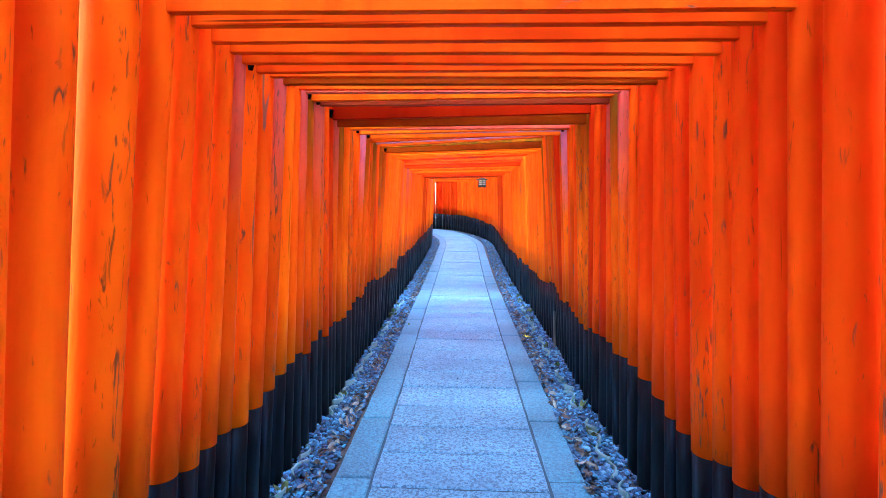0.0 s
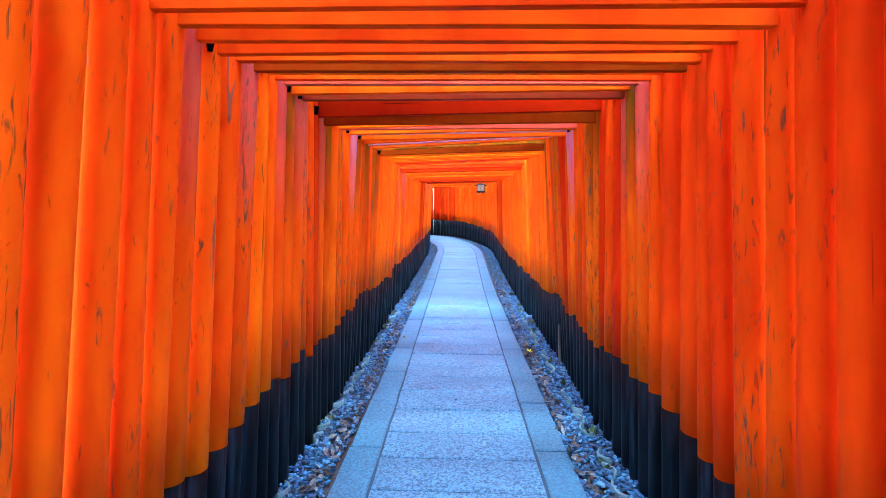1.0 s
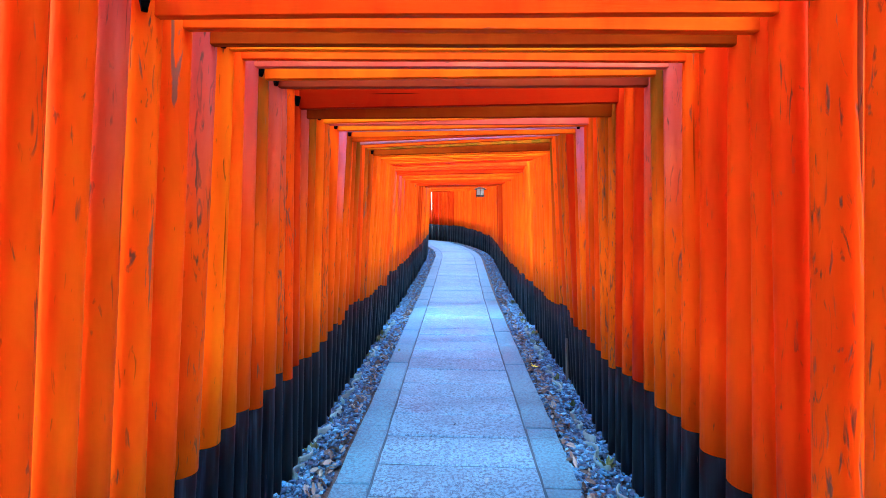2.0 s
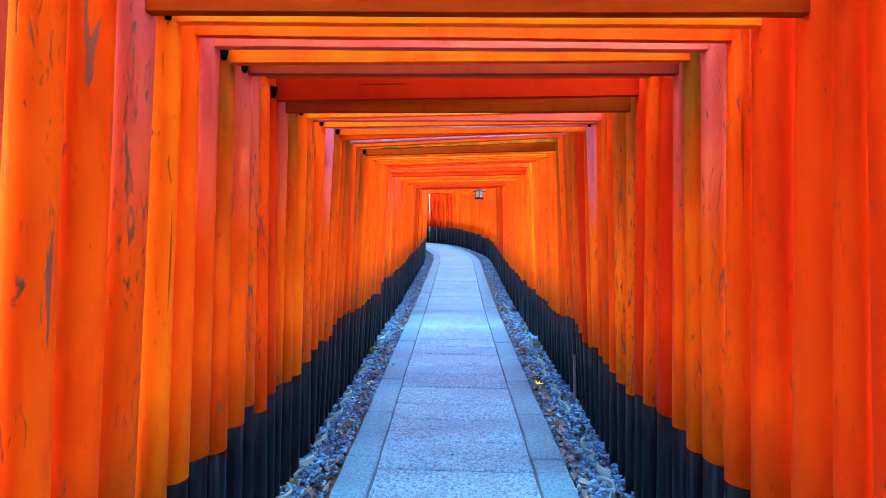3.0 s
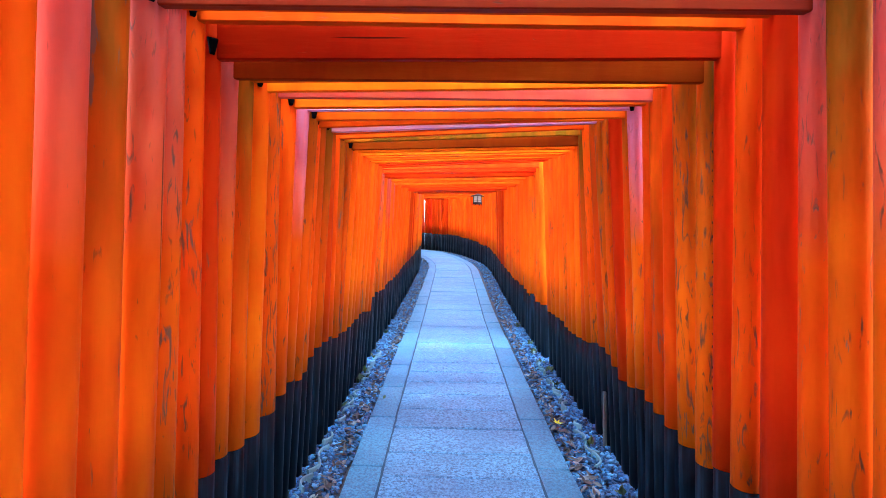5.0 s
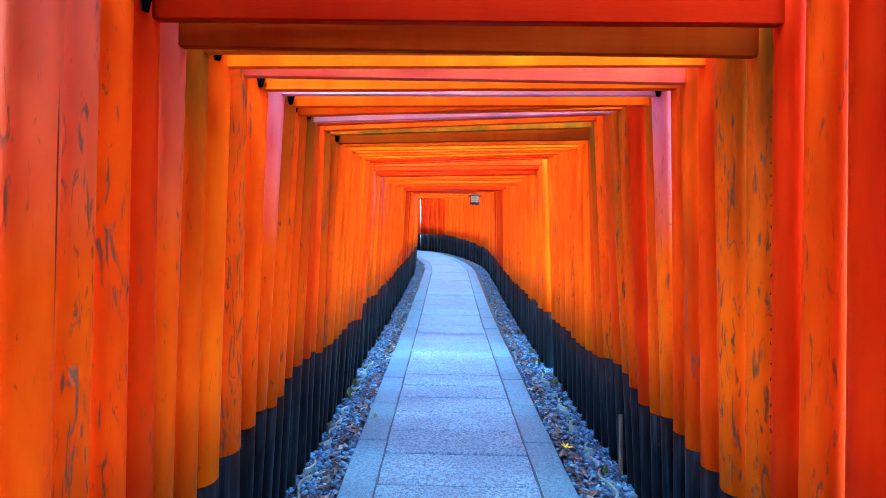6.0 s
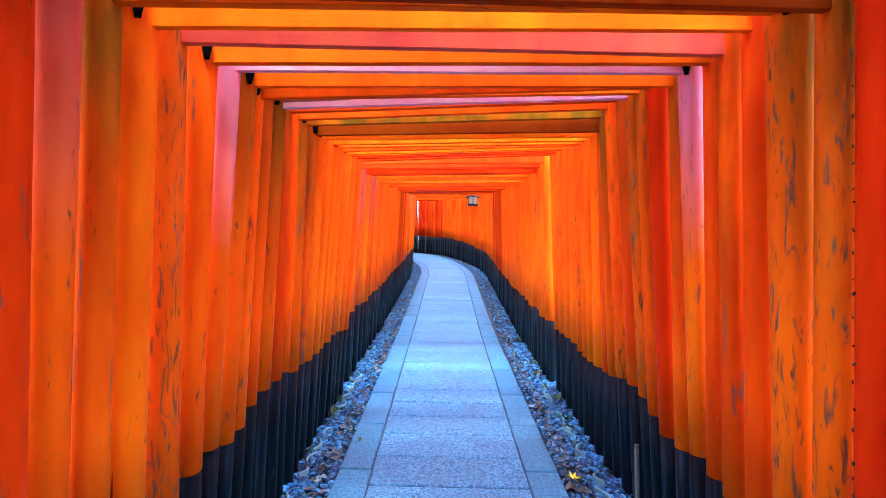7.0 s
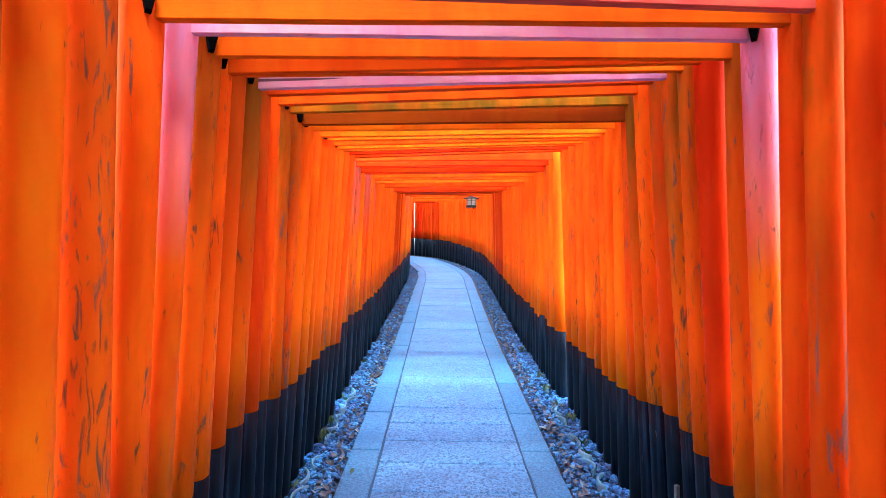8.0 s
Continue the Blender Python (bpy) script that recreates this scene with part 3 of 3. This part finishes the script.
def weed(rng, o):
    v, q = [], []
    for _ in range(7):
        a, h, r = rng.uniform(0, 6.28), rng.uniform(0.03, 0.08), rng.uniform(0.012, 0.022)
        out = Vector((math.cos(a), math.sin(a), 0))
        side = Vector((-out.y, out.x, 0))
        b = o + out * 0.01
        t = o + out * rng.uniform(0.02, 0.05) + Vector((0, 0, h))
        n = len(v)
        v += [b, b.lerp(t, 0.6) + side * r, t + out * r, b.lerp(t, 0.6) - side * r]
        q += [(n, n + 1, n + 2, n + 3)]
    return v, q


scatter("gravel", "blue-grey crushed gravel strips beside the stone paving", GRAVEL, 17000, pebble, 1.4, 9.5, 0.675, 1.03, -0.026, 11, "gravel")
scatter("gravel", "blue-grey crushed gravel farther along the paved path", GRAVEL, 9000, pebble, 9.5, 26.0, 0.675, 1.03, -0.03, 12, "gravel")
scatter("leaf_litter", "brown and grey dead leaves lying on the gravel", LITTER, 900, dead_leaf, 1.4, 9.5, 0.68, 0.785, -0.02, 13, "leaves")
scatter("leaf_litter", "brown and grey dead leaves farther along the path", LITTER, 700, dead_leaf, 9.5, 22.0, 0.685, 0.85, -0.02, 14, "leaves")
scatter("weeds", "small green weeds sprouting by the post bases", GREEN, 26, weed, 2.0, 9.5, 0.86, 0.95, -0.03, 16, "weeds")


def edging_tile(s, side, bulge, rng):
    """A curved clay tile set on edge in the gravel, bowed towards or away from the paving."""
    half, bow, thick = rng.uniform(0.075, 0.095), bulge * rng.uniform(0.028, 0.045), rng.uniform(0.005, 0.008)
    verts, faces, n = [], [], 10
    lift = rng.uniform(-0.024, -0.008)
    for i in range(n + 1):
        f = 2 * i / n - 1
        along, out = f * half, bow * (1 - f * f) - bow * 0.5
        for w, z in ((-thick, -0.07), (-thick, 0.024), (-thick * 0.4, 0.030), (thick * 0.4, 0.030), (thick, 0.024), (thick, -0.07)):
            verts.append((out + w, along, z))
    for i in range(n):
        for k in range(6):
            p, q = i * 6 + k, i * 6 + (k + 1) % 6
            faces.append((p, p + 6, q + 6, q))
    faces += [tuple(reversed(range(6))), tuple(range(n * 6, n * 6 + 6))]
    ob = new("edging_tile", mesh_from("edging_tile", verts, faces, CLAY))
    p = at_path(s, side * EDGING + rng.uniform(-0.012, 0.012), lift)
    ob.matrix_world = Matrix.Translation(p) @ pose(0, 0, 0, rng.uniform(-8, 8), rng.uniform(-10, 10), rng.uniform(-14, 14))
    tagged(ob, "pale curved clay edging tile set upright in the gravel", "edging tile", "edging tiles along the posts")


def lay_edging():
    rng = random.Random(31)
    for side, first, last in ((-1, 2.25, 7.6), (1, 2.5, 7.8)):
        s, bulge = first, 1
        while s < last:
            if rng.random() < 0.8:
                edging_tile(s, side, bulge, rng)
            s += rng.uniform(0.17, 0.20)
            bulge = -bulge


lay_edging()


def single_leaf(name, x, y, mat, label, size, turn):
    rng = random.Random(3)
    v, q = dead_leaf(rng, Vector((0, 0, 0)))
    lobes = mesh_from(name, [p * size for p in v], q, mat)
    ob = new(name, lobes)
    ob.matrix_world = pose(x, y, floor_z(y) + 0.002, 0, 0, turn)
    return tagged(ob, label, "leaf")




def lobed_leaf():
    """A five-lobed leaf, its tips curling up."""
    v, q = [(0, 0, 0.012)], []
    for k in range(11):
        a = radians(-150 + k * 30)
        r = (0.038 if k % 2 else 0.016) * (1.15 if k == 5 else 1.0)
        v.append((r * math.sin(a), r * math.cos(a), 0.010 + 9.0 * r * r))
    for k in range(1, 11):
        q.append((0, k, k + 1))
    v += [(-0.002, -0.045, 0.006), (0.002, -0.045, 0.006)]
    q.append((0, 12, 13))
    ob = new("fallen_leaf", mesh_from("fallen_leaf", [Vector(p) * 1.15 for p in v], q, YELLOW))
    ob.matrix_world = pose(0.71, 5.66, floor_z(5.66) - 0.004, 14, 6, 35)
    tagged(ob, "bright yellow lobed fallen leaf lying on the gravel", "leaf")


lobed_leaf()
single_leaf("fallen_leaf", -0.62, 6.06, GREEN, "small green fallen leaf on the stone border", 1.0, 70)
single_leaf("fallen_leaf", -0.23, 3.15, CURLS, "small pale fallen leaf on the stone paving", 1.2, 140)
single_leaf("fallen_leaf", 0.16, 3.53, CURLS, "pale scrap of leaf on the stone paving", 0.9, 60)
single_leaf("fallen_leaf", -0.02, 4.28, NEAR_BLACK, "tiny dark leaf scrap on the stone paving", 0.4, 20)
single_leaf("fallen_leaf", 0.06, 9.86, CURLS, "small pale fallen leaf on the stone paving", 0.8, 15)


def build_stake():
    me = bar_mesh("stake", 0.36, 0.017, 0.021, GREY_WOOD, 0.003, 3)
    ob = new("wooden_stake", me)
    ob.matrix_world = pose(0.945, 5.29, floor_z(5.29) + 0.19, 0, 88, 20)
    tagged(ob, "short grey weathered wooden stake standing in the gravel", "stake")


build_stake()


# ---- paving: a row of broad slabs between two rows of border stones ----
def build_paving():
    rng = random.Random(21)
    ys = list(np.arange(-7.5, 33.1, 0.5))
    n = 3
    verts = [at_path(y, u + drift(y), -0.008) for y in ys for u in (-0.66, 0, 0.66)]
    verts += [at_path(y, u + drift(y), -0.06) for y in ys for u in (-0.66, 0, 0.66)]
    faces = [(j * n + i, j * n + i + 1, (j + 1) * n + i + 1, (j + 1) * n + i) for j in range(len(ys) - 1) for i in range(n - 1)]
    bed = new("pavement", mesh_from("pavement", verts, faces, MORTAR, True))
    tagged(bed, "grey granite path of broad slabs between border stones", "path", kind="structure")

    def slab(name, y0, y1, u0, u1):
        """One stone: an uneven outline, its upper edge worn round."""
        across, gap = 0.0030 + rng.uniform(0, 0.0020), 0.006
        tip, dip = rng.uniform(-0.003, 0.003), rng.uniform(-0.002, 0.002)
        y0, y1, u0, u1 = y0 + across, y1 - across, u0 + gap, u1 - gap
        n, m = (8, 3) if u1 - u0 > 0.5 else (3, 6)
        ring = [(y0, u0 + (u1 - u0) * i / n) for i in range(n)] + [(y0 + (y1 - y0) * i / m, u1) for i in range(m)]
        ring += [(y1, u1 - (u1 - u0) * i / n) for i in range(n)] + [(y1 - (y1 - y0) * i / m, u0) for i in range(m)]
        ring = [(y + rng.uniform(-0.0022, 0.0022), u + rng.uniform(-0.003, 0.003)) for y, u in ring]
        ym, um = (y0 + y1) / 2, (u0 + u1) / 2
        mid = at_path(ym, um + drift(ym))
        v, k = [], len(ring)
        for inset, dz in ((0.0, -0.05), (0.0, -0.010), (0.003, -0.003), (0.009, 0.0)):
            for y, u in ring:
                fy, fu = 1 - 2 * inset / (y1 - y0), 1 - 2 * inset / (u1 - u0)
                yy, uu = ym + (y - ym) * fy, um + (u - um) * fu
                v.append(at_path(yy, uu + drift(yy), dz + (tip if dz > -0.04 else 0) + dip * (y - ym) / (y1 - y0)) - mid)
        f = [tuple(range(3 * k, 4 * k))]
        for lv in range(3):
            f += [(lv * k + i, lv * k + (i + 1) % k, lv * k + k + (i + 1) % k, lv * k + k + i) for i in range(k)]
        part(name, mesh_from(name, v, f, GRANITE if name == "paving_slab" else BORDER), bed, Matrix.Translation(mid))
    joints = [2.30, 2.66, 3.03, 3.38, 3.72, 4.10, 4.46, 4.82, 5.13, 5.52, 5.88, 6.23, 6.56, 6.87, 7.19, 7.56, 8.04, 8.5, 9.0]
    while joints[0] > -7.2:
        joints.insert(0, joints[0] - rng.uniform(0.33, 0.42))
    while joints[-1] < 32.5:
        joints.append(joints[-1] + rng.uniform(0.33, 0.5))
    for a, b in zip(joints, joints[1:]):
        slab("paving_slab", a, b, -0.463, 0.463)
    for u0, u1, first in ((-0.668, -0.463, 2.74), (0.463, 0.668, 2.76)):
        edges = [first, first + 0.75, first + 1.50, first + 2.20, first + 2.96, first + 3.66, first + 4.33, first + 5.08, first + 5.83]
        while edges[0] > -7.0:
            edges.insert(0, edges[0] - rng.uniform(0.66, 0.76))
        while edges[-1] < 32.3:
            edges.append(edges[-1] + rng.uniform(0.62, 0.78))
        for a, b in zip(edges, edges[1:]):
            slab("border_stone", a, b, u0, u1)


build_paving()
